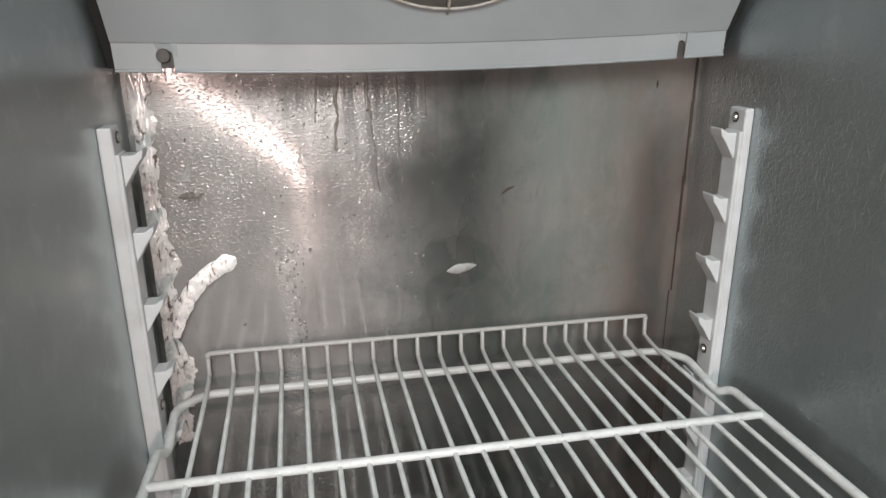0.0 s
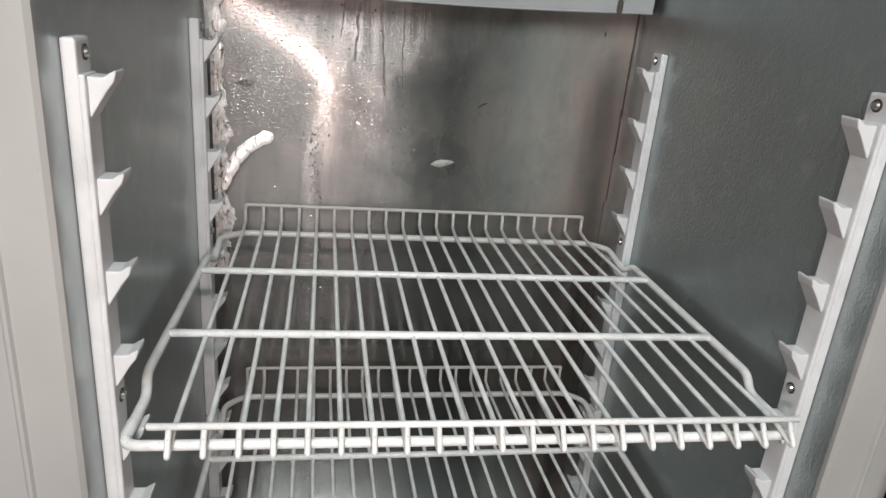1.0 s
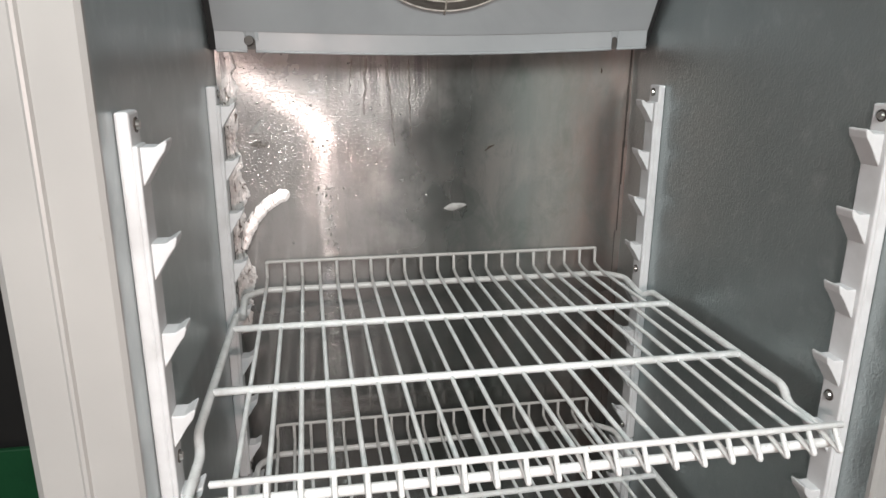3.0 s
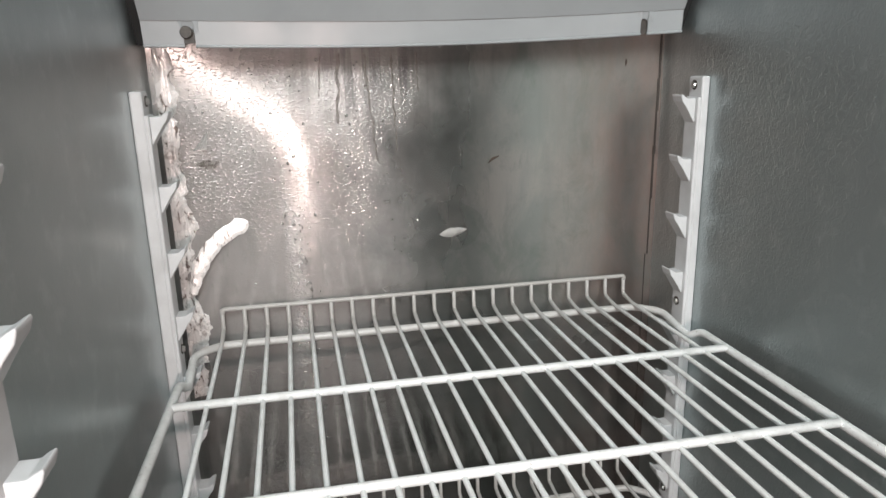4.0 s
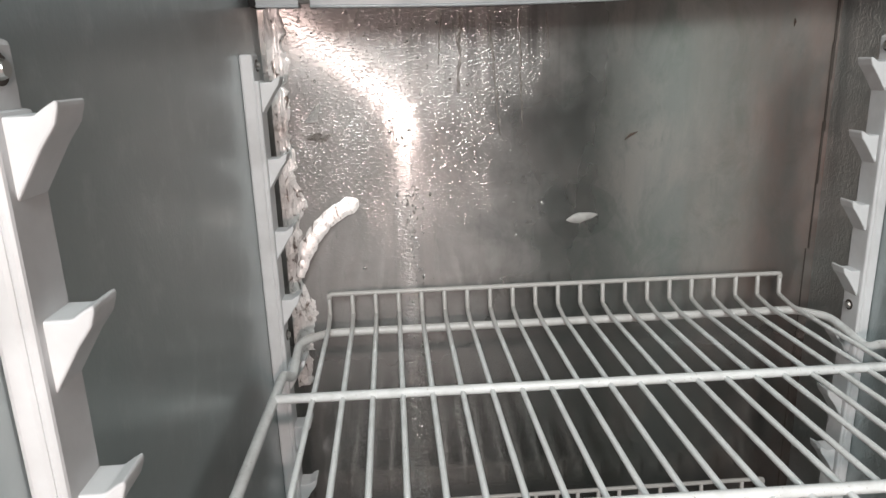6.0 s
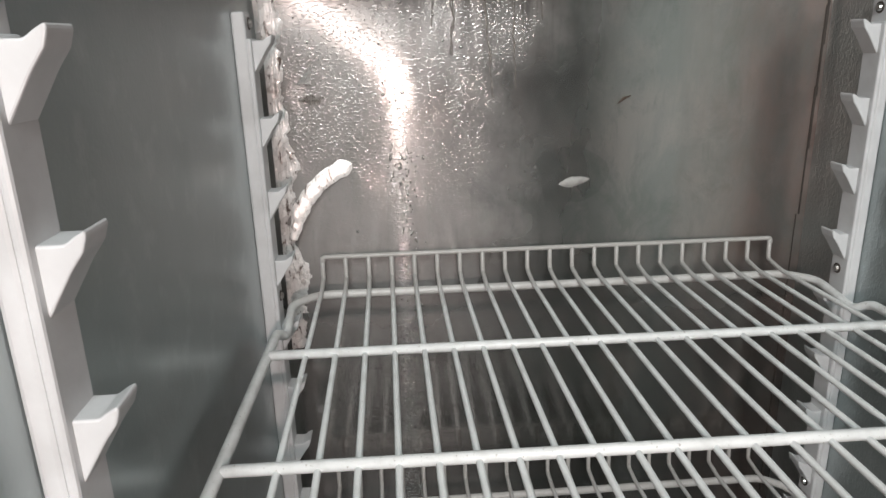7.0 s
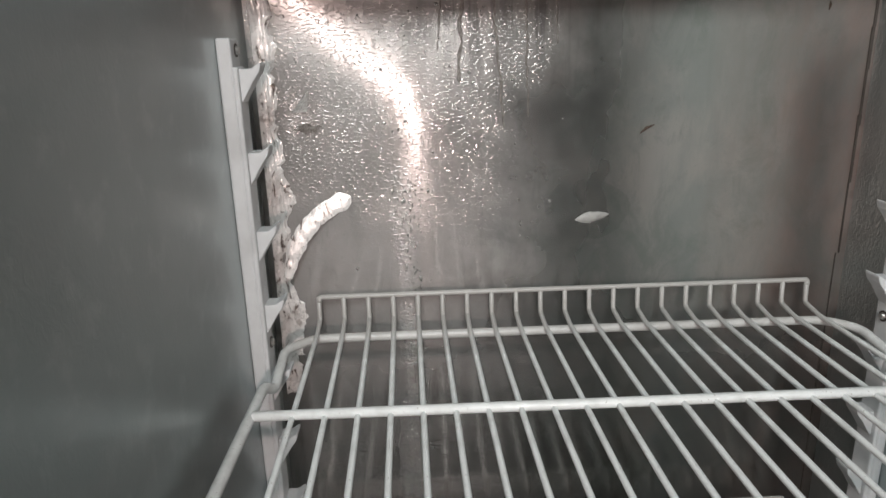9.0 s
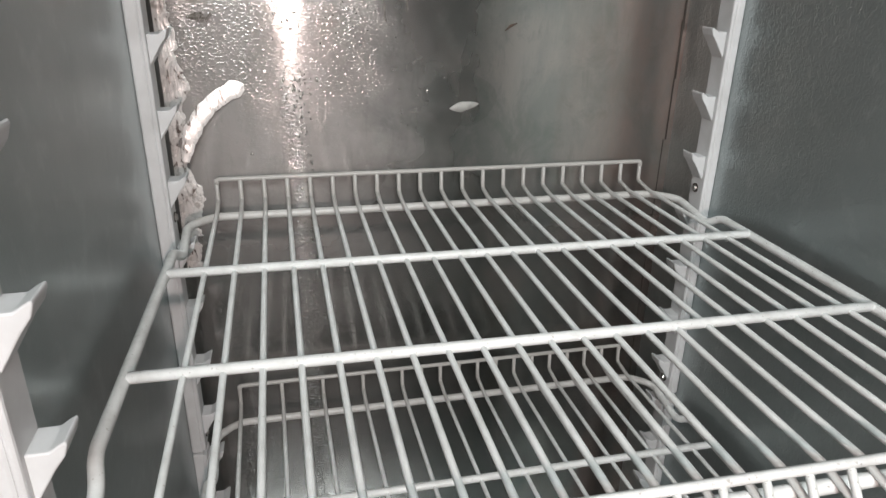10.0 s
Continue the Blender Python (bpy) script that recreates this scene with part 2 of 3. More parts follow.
def tape_foil():
    m = material("crumpled_aluminium_tape", (0.80, 0.77, 0.74), 0.3, 0.22)
    n = Nodes(m)
    # the foil's bright shine and dark creases, painted into the colour as mottling
    fold_tones = n.ramp(n.noise(120, 5, 0.65, (1.5, 1, 0.6), 0.8), [(0.36, (0.13, 0.10, 0.085)), (0.41, (0.70, 0.67, 0.65)), (0.48, (0.90, 0.87, 0.85)), (0.8, (0.96, 0.94, 0.92))])
    n.out(n.mix(n.ramp(n.noise(40, 4, 0.7, (1.2, 1, 0.7), 0.9), [(0.62, 0.0), (0.68, 0.5)]), fold_tones, (0.20, 0.145, 0.115)), "Base Color")
    n.out(n.ramp(n.noise(90, 3), [(0.3, 0.16), (0.7, 0.36)]), "Roughness")
    n.out(n.bump(n.noise(150, 4, 0.6, (2.0, 1, 0.5)), 0.3, 0.0012), "Normal")
    return m


def sealant():
    m = material("grey_white_sealant", (0.60, 0.58, 0.55), 0.40)
    n = Nodes(m)
    n.out(n.ramp(n.noise(120, 4), [(0.3, (0.27, 0.268, 0.255)), (0.6, (0.38, 0.376, 0.362))]), "Base Color")
    n.out(n.bump(n.noise(240, 3), 0.4, 0.0015), "Normal")
    return m


def cover_paint():
    m = material("pale_grey_cover_paint", (0.60, 0.62, 0.63), 0.34)
    n = Nodes(m)
    n.out(n.ramp(n.noise(9, 4), [(0.3, (0.31, 0.33, 0.34)), (0.7, (0.37, 0.39, 0.40))]), "Base Color")
    n.out(n.ramp(n.noise(30, 4), [(0.3, 0.28), (0.8, 0.44)]), "Roughness")
    n.out(n.bump(n.noise(500, 2), 0.06, 0.0004), "Normal")
    return m


def frame_plastic():
    m = material("cream_door_frame_plastic", (0.72, 0.71, 0.67), 0.36)
    n = Nodes(m)
    n.out(n.mix(n.ramp(n.noise(70, 5, 0.7, (1, 1, 0.4)), [(0.66, 0.0), (0.74, 0.55)]),
                n.ramp(n.noise(6, 4), [(0.3, (0.36, 0.36, 0.35)), (0.7, (0.42, 0.42, 0.405))]), (0.34, 0.30, 0.25)), "Base Color")
    n.out(n.bump(n.noise(40, 3), 0.08, 0.002), "Normal")
    return m


def rough_paint(name, lo, hi, scale, rough):
    m = material(name, lo, rough)
    n = Nodes(m)
    n.out(n.ramp(n.noise(scale, 5, 0.6), [(0.3, lo), (0.7, hi)]), "Base Color")
    n.out(n.bump(n.noise(scale * 12, 3), 0.2, 0.002), "Normal")
    return m


def water():
    return material("water_on_steel", (0.62, 0.60, 0.58), 0.22, 0.9)


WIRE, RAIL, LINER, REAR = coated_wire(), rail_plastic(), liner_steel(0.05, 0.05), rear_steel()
LINER_STUCCO = liner_steel(0.29, 0.05)
FOIL, SEAL, COVER, FRAME, WATER = tape_foil(), sealant(), cover_paint(), frame_plastic(), water()
RUNS = rough_paint("dirty_water", (0.12, 0.11, 0.10), (0.21, 0.195, 0.18), 200, 0.2)
SCREW = material("zinc_screw", (0.55, 0.54, 0.52), 0.28, 1.0)
STUD = rough_paint("grey_brown_stud", (0.10, 0.09, 0.08), (0.17, 0.155, 0.14), 120, 0.5)
BROWN = rough_paint("stud_and_slot_shade", (0.045, 0.04, 0.036), (0.085, 0.075, 0.066), 120, 0.5)
RECESS = material("joint_and_recess_dark", (0.055, 0.045, 0.038), 0.6)
BLACK = material("black_rubber_and_gap_shade", (0.018, 0.018, 0.018), 0.6)
FAN = rough_paint("dusty_brown_fan_plastic", (0.19, 0.175, 0.155), (0.32, 0.30, 0.265), 40, 0.6)
DUCT = rough_paint("dusty_fan_duct", (0.10, 0.09, 0.08), (0.19, 0.175, 0.155), 35, 0.7)
GUARD = rough_paint("dusty_fan_guard", (0.32, 0.29, 0.25), (0.55, 0.52, 0.48), 120, 0.45)
RUST = rough_paint("brown_grime", (0.045, 0.03, 0.022), (0.13, 0.09, 0.066), 90, 0.7)
# near-black colour stands for the lack of light beside the refrigerator
UNLIT = rough_paint("unlit_surroundings", (0.010, 0.009, 0.009), (0.02, 0.018, 0.017), 3, 0.7)
# unseen room walls and floor, darkened to dim their reflection in the steel
ROOMWALL = rough_paint("unseen_dim_wall", (0.13, 0.13, 0.125), (0.17, 0.17, 0.165), 2, 0.6)
ROOMFLOOR = rough_paint("unseen_dim_floor", (0.03, 0.028, 0.025), (0.06, 0.055, 0.05), 4, 0.5)
CEIL = rough_paint("white_ceiling", (0.62, 0.62, 0.60), (0.70, 0.70, 0.68), 2, 0.8)
DOORSKIN = rough_paint("brown_door_skin", (0.10, 0.075, 0.06), (0.17, 0.13, 0.105), 5, 0.45)
GREEN = rough_paint("green_crate_plastic", (0.008, 0.055, 0.022), (0.013, 0.085, 0.032), 14, 0.5)


# ---- mesh helpers ----
def mesh_of(name, bm, mat, smooth=False):
    bmesh.ops.recalc_face_normals(bm, faces=bm.faces)
    me = bpy.data.meshes.new(name)
    bm.to_mesh(me)
    bm.free()
    me.materials.append(mat)
    if smooth:
        for p in me.polygons:
            p.use_smooth = True
    return me


def part(name, bm, mat, parent=None, label="", smooth=False):
    ob = new(name, mesh_of(name, bm, mat, smooth))
    if parent is not None:
        ob.parent = parent
    if label:
        ob["label"] = label
    return ob


def share(name, me, parent, loc=(0, 0, 0), label=""):
    ob = new(name, me)
    ob.parent = parent
    ob.location = loc
    if label:
        ob["label"] = label
    return ob


def box(x0, x1, y0, y1, z0, z1, bevel=0.0, bm=None, segments=2):
    b = bmesh.new()
    v = bmesh.ops.create_cube(b, size=1)["verts"]
    for q in v:
        q.co = Vector((x0 + (q.co.x + 0.5) * (x1 - x0), y0 + (q.co.y + 0.5) * (y1 - y0), z0 + (q.co.z + 0.5) * (z1 - z0)))
    if bevel:
        bmesh.ops.bevel(b, geom=b.edges[:], offset=bevel, segments=segments, affect="EDGES", profile=0.5)
    if bm is None:
        return b
    return join(bm, b)


def join(bm, other):
    me = bpy.data.meshes.new("tmp")
    other.to_mesh(me)
    other.free()
    bm.from_mesh(me)
    bpy.data.meshes.remove(me)
    return bm


def prism(outline, axis, a, b, bevel=0.0):
    """Extrude a closed outline of pairs along an axis from a to b."""
    bm = bmesh.new()

    def put(p, d):
        return {"x": (d, p[0], p[1]), "y": (p[0], d, p[1]), "z": (p[0], p[1], d)}[axis]

    v0 = [bm.verts.new(put(p, a)) for p in outline]
    v1 = [bm.verts.new(put(p, b)) for p in outline]
    n = len(outline)
    bm.faces.new(v0)
    bm.faces.new(v1[::-1])
    for i in range(n):
        bm.faces.new((v0[i], v1[i], v1[(i + 1) % n], v0[(i + 1) % n]))
    if bevel:
        bmesh.ops.recalc_face_normals(bm, faces=bm.faces)
        bmesh.ops.bevel(bm, geom=bm.edges[:], offset=bevel, segments=2, affect="EDGES", profile=0.5)
    return bm


def fillet(points, radius, steps=5):
    """Round the inner corners of a polyline."""
    pts = [Vector(p) for p in points]
    out = [pts[0]]
    for a, b, c in zip(pts, pts[1:], pts[2:]):
        r = min(radius, (a - b).length * 0.49, (c - b).length * 0.49)
        p, q = b + (a - b).normalized() * r, b + (c - b).normalized() * r
        for i in range(steps + 1):
            t = i / steps
            out.append(p * (1 - t) ** 2 + b * 2 * t * (1 - t) + q * t * t)
    return out + [pts[-1]]


def tube(points, radius, sides=8, closed=False, bm=None):
    """A round rod along a polyline, with domed ends."""
    bm = bm or bmesh.new()
    pts = [Vector(p) for p in points]
    n = len(pts)
    rings, up = [], None
    for i, p in enumerate(pts):
        before = pts[i - 1] if i or closed else p
        after = pts[(i + 1) % n] if i < n - 1 or closed else p
        d = (after - before).normalized()
        if up is None:
            up = Vector((0, 0, 1)) if abs(d.z) < 0.9 else Vector((1, 0, 0))
        side = d.cross(up).normalized()
        up = side.cross(d).normalized()
        r = radius(i / max(n - 1, 1)) if callable(radius) else radius
        rings.append([bm.verts.new(p + r * (math.cos(a) * side + math.sin(a) * up)) for a in [2 * math.pi * k / sides for k in range(sides)]])
    for i in range(n if closed else n - 1):
        a, b = rings[i], rings[(i + 1) % n]
        for k in range(sides):
            bm.faces.new((a[k], a[(k + 1) % sides], b[(k + 1) % sides], b[k]))
    if not closed:
        for ring, p, q in ((rings[0], pts[0], pts[1]), (rings[-1], pts[-1], pts[-2])):
            r = radius(0 if ring is rings[0] else 1) if callable(radius) else radius
            tip = bm.verts.new(p + (p - q).normalized() * r * 0.5)
            for k in range(sides):
                bm.faces.new((ring[k], ring[(k + 1) % sides], tip))
    return bm


def thing(name, label, category, group="", loc=(0, 0, 0)):
    ob = new(name)
    ob.location = loc
    ob.empty_display_size = 0.05
    return tagged(ob, label, category, group)


# ---- the cabinet's shell ----
HALF, FRONT, FLOOR, TOP = 0.282, -0.500, 0.30, 1.86
OUT = 0.345

wall_left = part("wall_left", box(-OUT, -HALF, FRONT, 0.06, FLOOR - 0.06, TOP + 0.06), LINER)
tagged(wall_left, "smooth grey metal side lining of the refrigerator", "wall", kind="structure")
wall_right = part("wall_right", box(HALF, OUT, FRONT, 0.06, FLOOR - 0.06, TOP + 0.06), LINER_STUCCO)
tagged(wall_right, "grey embossed metal side lining of the refrigerator", "wall", kind="structure")
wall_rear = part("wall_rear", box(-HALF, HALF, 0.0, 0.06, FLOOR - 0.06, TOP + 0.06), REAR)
tagged(wall_rear, "brushed steel rear lining with stains and water marks", "wall", kind="structure")
ceiling = part("ceiling", box(-HALF, HALF, FRONT, 0.0, TOP, TOP + 0.06), LINER)
tagged(ceiling, "grey metal ceiling of the refrigerator", "ceiling", kind="structure")
cabinet_floor = part("floor", box(-HALF, HALF, FRONT, 0.0, FLOOR - 0.06, FLOOR), LINER)
tagged(cabinet_floor, "grey metal floor of the refrigerator", "floor", kind="structure")

# cream plastic surround of the door opening: an inner land, a ridge and an outer land
def surround(side):
    s = side
    prof = [(HALF, FRONT), (HALF, FRONT - 0.004), (HALF + 0.003, FRONT - 0.007), (0.3125, FRONT - 0.007), (0.3138, FRONT - 0.0095),
            (0.3158, FRONT - 0.0100), (0.3175, FRONT - 0.009), (OUT - 0.004, FRONT - 0.009), (OUT + 0.001, FRONT - 0.005), (OUT + 0.001, FRONT)]
    return prism([(s * x, y) for x, y in prof], "z", FLOOR - 0.06, TOP + 0.06)


for s, nm in ((-1, "trim_left"), (1, "trim_right")):
    tagged(part(nm, surround(s), FRAME), "cream plastic surround of the refrigerator door opening", "door frame", kind="structure")
tagged(part("trim_top", box(-HALF, HALF, FRONT - 0.007, FRONT, TOP, TOP + 0.06), FRAME), "cream plastic surround above the door opening", "door frame", kind="structure")
tagged(part("trim_bottom", box(-HALF, HALF, FRONT - 0.007, FRONT, FLOOR - 0.06, FLOOR), FRAME), "cream plastic surround below the door opening", "door frame", kind="structure")
plinth = part("plinth", box(-OUT, OUT, FRONT + 0.03, 0.06, 0.0, FLOOR - 0.06, 0.004), UNLIT)
tagged(plinth, "near-black plinth under the refrigerator, out of view", "plinth", kind="structure")

# dark seam where rear and right linings meet
seam = bmesh.new()
for z0, z1, w in ((1.462, 1.52, 0.0011), (1.425, 1.462, 0.0014), (1.384, 1.425, 0.0009), (1.374, 1.384, 0.0017), (1.32, 1.374, 0.0011), (1.25, 1.32, 0.0006), (0.9, 1.25, 0.0003)):
    x = 0.2745 + 0.014 * (0.5 * (z0 + z1) - 1.25)
    box(x - w, x + w, -0.0012, 0.0, z0, z1, bm=seam)
tagged(part("trim_seam", seam, RECESS), "thin brown joint between rear and side lining", "joint", kind="structure")

# ---- shelf rails ----
PITCH = 0.0633


def rail_meshes(side):
    s = side
    W = HALF

    def bx(d0, d1, y0, y1, z0, z1, bevel):
        return box(min(s * (W - d0), s * (W - d1)), max(s * (W - d0), s * (W - d1)), y0, y1, z0, z1, bevel)

    # hook: ledge, raised tip and a tapering web below, its top at z = 0
    prof = [(0.006, -0.0045), (0.0235, -0.0045), (0.0275, -0.002), (0.0315, 0.0), (0.0320, -0.002), (0.0300, -0.0075), (0.0245, -0.014), (0.0135, -0.0300), (0.006, -0.0300)]
    prof = [(d * 0.89 if d > 0.0065 else d, z) for d, z in prof]
    h = prism([(s * (W - d), z) for d, z in prof], "y", -0.0108, 0.0080, 0.0009)
    return h, bx


def build_rail(side, top, bottom, hooks, screws, tab, stand):
    group = "shelf rails"
    r = thing("shelf_rail", "white plastic shelf rail with hooks, screwed to the lining", "shelf rail", group)
    h, bx = rail_meshes(side)
    part("mounting_strip", bx(-stand, 0.0090, -0.0165, 0.0090, bottom, top, 0.002), RAIL, r)
    spine = bx(0.0080, 0.0122, -0.0158, 0.0084, bottom + 0.002, top - (0.021 if tab else 0.002), 0.0015)
    part("spine", spine, RAIL, r)
    me = mesh_of("hook", h, RAIL)
    for z in hooks:
        share("hook", me, r, (0, 0, z))
    sc = bmesh.new()
    bmesh.ops.create_cone(sc, cap_ends=True, segments=14, radius1=0.0036, radius2=0.0026, depth=0.0026)
    bmesh.ops.rotate(sc, verts=sc.verts, cent=(0, 0, 0), matrix=Matrix.Rotation(-side * math.pi / 2, 3, "Y"))
    me = mesh_of("screw", sc, SCREW)
    # flat dark disc in place of the shade in the screw's recess
    rim = bmesh.new()
    bmesh.ops.create_cone(rim, cap_ends=True, segments=16, radius1=0.0050, radius2=0.0050, depth=0.0008)
    bmesh.ops.rotate(rim, verts=rim.verts, cent=(0, 0, 0), matrix=Matrix.Rotation(-side * math.pi / 2, 3, "Y"))
    rme = mesh_of("screw_shade_disc", rim, RECESS)
    for z in screws:
        d = 0.0090 if tab and z > top - 0.02 else 0.0122
        disc = share("screw_shade_disc", rme, r, (side * (HALF - d - 0.0004), -0.002, z), "flat dark disc standing for the shaded recess round the screw")
        share("screw", me, disc, (-side * 0.0012, 0, 0), "zinc cross-head screw")
    return r


for side in (-1, 1):
    for y, stand in ((-0.455, 0.0), (-0.081, 0.002 if side < 0 else 0.0)):
        upper = build_rail(side, 1.4655, 0.957, [1.4475 - PITCH * k for k in range(8)], [1.4565, 1.2165, 0.973], True, stand)
        lower = build_rail(side, 0.955, 0.36, [0.9515 - PITCH * k for k in range(9)], [0.72, 0.48], False, stand)
        upper.location = lower.location = (-side * stand, y, 0)


# ---- wire shelves ----
STEP = 0.0234


def build_shelf(label):
    """A shelf with its side bars at height 0."""
    sh = thing("wire_shelf", label, "shelf", "wire shelves")
    drop, rise, skew = -0.005, 0.004, -0.0225      # the wires are skewed from the crossbars to fit the camera's view
    y_rear, y_front = -0.046, -0.4915
    half = []
    for s, a, b in ((-1, 0.2612, 0.2570), (1, 0.2635, 0.2570)):
        half.append([(s * 0.12, y_rear, 0), (s * 0.236, y_rear, 0), (s * (b + 0.003), y_rear - 0.022, 0), (s * b, -0.122, drop), (s * b, -0.132, drop),
                     (s * a, -0.144, rise), (s * a, -0.410, rise), (s * b, -0.427, drop), (s * b, y_front, drop), (s * 0.12, y_front, drop)])
    loop = half[0] + half[1][::-1]
    pts = fillet(loop + [loop[0]], 0.012, 5)
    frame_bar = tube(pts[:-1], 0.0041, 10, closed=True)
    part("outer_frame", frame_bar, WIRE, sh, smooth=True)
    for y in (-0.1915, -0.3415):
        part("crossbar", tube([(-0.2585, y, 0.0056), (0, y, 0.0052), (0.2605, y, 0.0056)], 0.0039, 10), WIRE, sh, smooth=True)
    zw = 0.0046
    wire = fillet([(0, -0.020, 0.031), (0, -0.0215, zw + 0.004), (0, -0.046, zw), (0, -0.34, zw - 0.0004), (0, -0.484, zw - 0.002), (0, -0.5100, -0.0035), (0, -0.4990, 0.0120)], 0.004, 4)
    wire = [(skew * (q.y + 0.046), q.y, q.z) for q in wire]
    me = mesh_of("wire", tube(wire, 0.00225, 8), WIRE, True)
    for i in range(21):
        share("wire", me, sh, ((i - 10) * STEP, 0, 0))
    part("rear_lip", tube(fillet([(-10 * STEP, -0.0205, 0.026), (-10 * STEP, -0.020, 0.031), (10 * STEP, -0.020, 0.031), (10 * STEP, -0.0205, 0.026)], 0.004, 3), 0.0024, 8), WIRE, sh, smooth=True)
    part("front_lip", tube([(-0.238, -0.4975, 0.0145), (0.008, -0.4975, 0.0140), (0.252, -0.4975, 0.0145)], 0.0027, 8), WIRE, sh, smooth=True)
    return sh


shelf = build_shelf("white plastic-coated wire shelf resting on the rail hooks")
shelf.location = (0, 0, 1.2003)
shelf.rotation_euler.z = radians(-0.6)
low = copy_thing(shelf, pose(0, -0.010, 0.960))
low["label"] = "white plastic-coated wire shelf below, on lower hooks"

# ---- evaporator cover with fan ----
LEAN_Y, Z0, Y0 = -0.60, 1.5318, -0.052      # the sloping face: metres forward for each metre up
CW = 0.273


def face_y(z):
    return Y0 + LEAN_Y * (z - Z0)


cover = thing("evaporator_cover", "pale grey painted evaporator cover with a round fan opening", "cooling unit cover")
ztop = 1.84
FZ, FR = 1.654, 0.118
fn = Vector((0, -1, LEAN_Y)).normalized()
fu = Vector((0, LEAN_Y, 1)).normalized()
fc = Vector((0.0, face_y(FZ), FZ))


def on_face(x, u, d=0.0):
    """A point of the sloping face: x, metres up the slope from the fan's centre, metres proud of it."""
    return fc + Vector((x, 0, 0)) + fu * u + fn * d


def sag(x):
    return -0.0058 * math.cos(math.pi * x / (2 * CW))


face = bmesh.new()
u0 = (Z0 - FZ) * math.hypot(1, LEAN_Y)
u1 = (ztop - FZ) * math.hypot(1, LEAN_Y)
N = 48
ring, rim = [], []
for k in range(N):
    a = 2 * math.pi * k / N
    c, s_ = math.cos(a), math.sin(a)
    ring.append(face.verts.new(on_face(FR * c, FR * s_)))
    f = min(CW / abs(c) if abs(c) > 1e-6 else 9, (u1 if s_ > 0 else -u0) / abs(s_) if abs(s_) > 1e-6 else 9)
    x, u = f * c, f * s_
    p = on_face(x, u)
    if s_ < 0 and abs(u - u0) < 1e-6:
        p.z += sag(x)
    rim.append(face.verts.new(p))
for k in range(N):
    face.faces.new((ring[k], ring[(k + 1) % N], rim[(k + 1) % N], rim[k]))
for cx, cu in ((CW, u1), (-CW, u1), (CW, u0), (-CW, u0)):
    a = math.atan2(cu, cx) % (2 * math.pi)
    k = int(a / (2 * math.pi / N))
    face.faces.new((rim[k], rim[(k + 1) % N], face.verts.new(on_face(cx, cu))))
bmesh.ops.recalc_face_normals(face, faces=face.faces)
bmesh.ops.solidify(face, geom=face.faces[:], thickness=0.0015)
part("face_panel", face, COVER, cover)

# bottom flange with two open slots; its lower edge bows down in the middle
SLOTS = [(-0.232, 0.0052), (0.2285, 0.0040)]


def slot_top(x):
    """Height of the rounded top of the slot at x."""
    c, w = min(SLOTS, key=lambda s: abs(s[0] - x))
    return 1.5200 + sag(x) + math.sqrt(max(0.0, w * w - (x - c) ** 2))


flange = bmesh.new()
xs = sorted({round(-CW + 2 * CW * i / 40, 5) for i in range(41)} | {round(c + w * d, 5) for c, w in SLOTS for d in (-1, -0.9, -0.7, -0.4, 0, 0.4, 0.7, 0.9, 1)})
for xa, xb in zip(xs, xs[1:]):
    mid = (xa + xb) / 2
    cut = any(abs(mid - c) < w for c, w in SLOTS)
    top_a, top_b = Z0 + sag(xa), Z0 + sag(xb)
    lo_a, lo_b = (slot_top(xa), slot_top(xb)) if cut else (1.5085 + sag(xa) * 1.05, 1.5085 + sag(xb) * 1.05)
    v = [flange.verts.new(p) for p in ((xa, Y0, top_a), (xb, Y0, top_b), (xb, Y0 + 0.002, lo_b), (xa, Y0 + 0.002, lo_a))]
    flange.faces.new(v)
bmesh.ops.remove_doubles(flange, verts=flange.verts, dist=1e-5)
bmesh.ops.recalc_face_normals(flange, faces=flange.faces)
bmesh.ops.solidify(flange, geom=flange.faces[:], thickness=-0.0015)
lips = []
cuts = [-CW] + [v for c, w in SLOTS for v in (c - w, c + w)] + [CW]
for xa, xb in zip(cuts[::2], cuts[1::2]):
    pts = [Vector((xa + (xb - xa) * k / 24, Y0 + 0.0018, 1.5085 + sag(xa + (xb - xa) * k / 24) * 1.05)) for k in range(25)]
    lips.append(tube(pts, 0.0014, 8))
flange_part = part("bottom_flange", flange, COVER, cover, "bowed lower flange with two fixing slots")
for lip in lips:
    part("rolled_edge", lip, COVER, flange_part, smooth=True)
for s in (-1, 1):
    side = prism([(Y0 + 0.002, 1.510), (Y0 + 0.002, Z0), (face_y(ztop), ztop), (-0.004, ztop), (-0.004, 1.56)], "x", s * (CW - 0.0015), s * CW)
    part("side_panel", side, COVER, cover)
# a brown stud sits behind the first slot, the second is empty
c, w = SLOTS[0]
stud = bmesh.new()
bmesh.ops.create_cone(stud, cap_ends=True, segments=24, radius1=0.0058, radius2=0.0050, depth=0.0020)
bmesh.ops.rotate(stud, verts=stud.verts, cent=(0, 0, 0), matrix=Matrix.Rotation(math.pi / 2, 3, "X"))
bmesh.ops.translate(stud, verts=stud.verts, vec=(c - 0.0022, Y0 - 0.0012, 1.5195))
# dark backing below the stud stands for the shade inside the slot
box(c - w + 0.0004, c + w - 0.0004, Y0 + 0.0020, Y0 + 0.0034, 1.5095, 1.5200, bm=stud)
part("fixing_stud", stud, BROWN, flange_part, "dark brown stud in the fixing slot, with a dark backing for its shade")
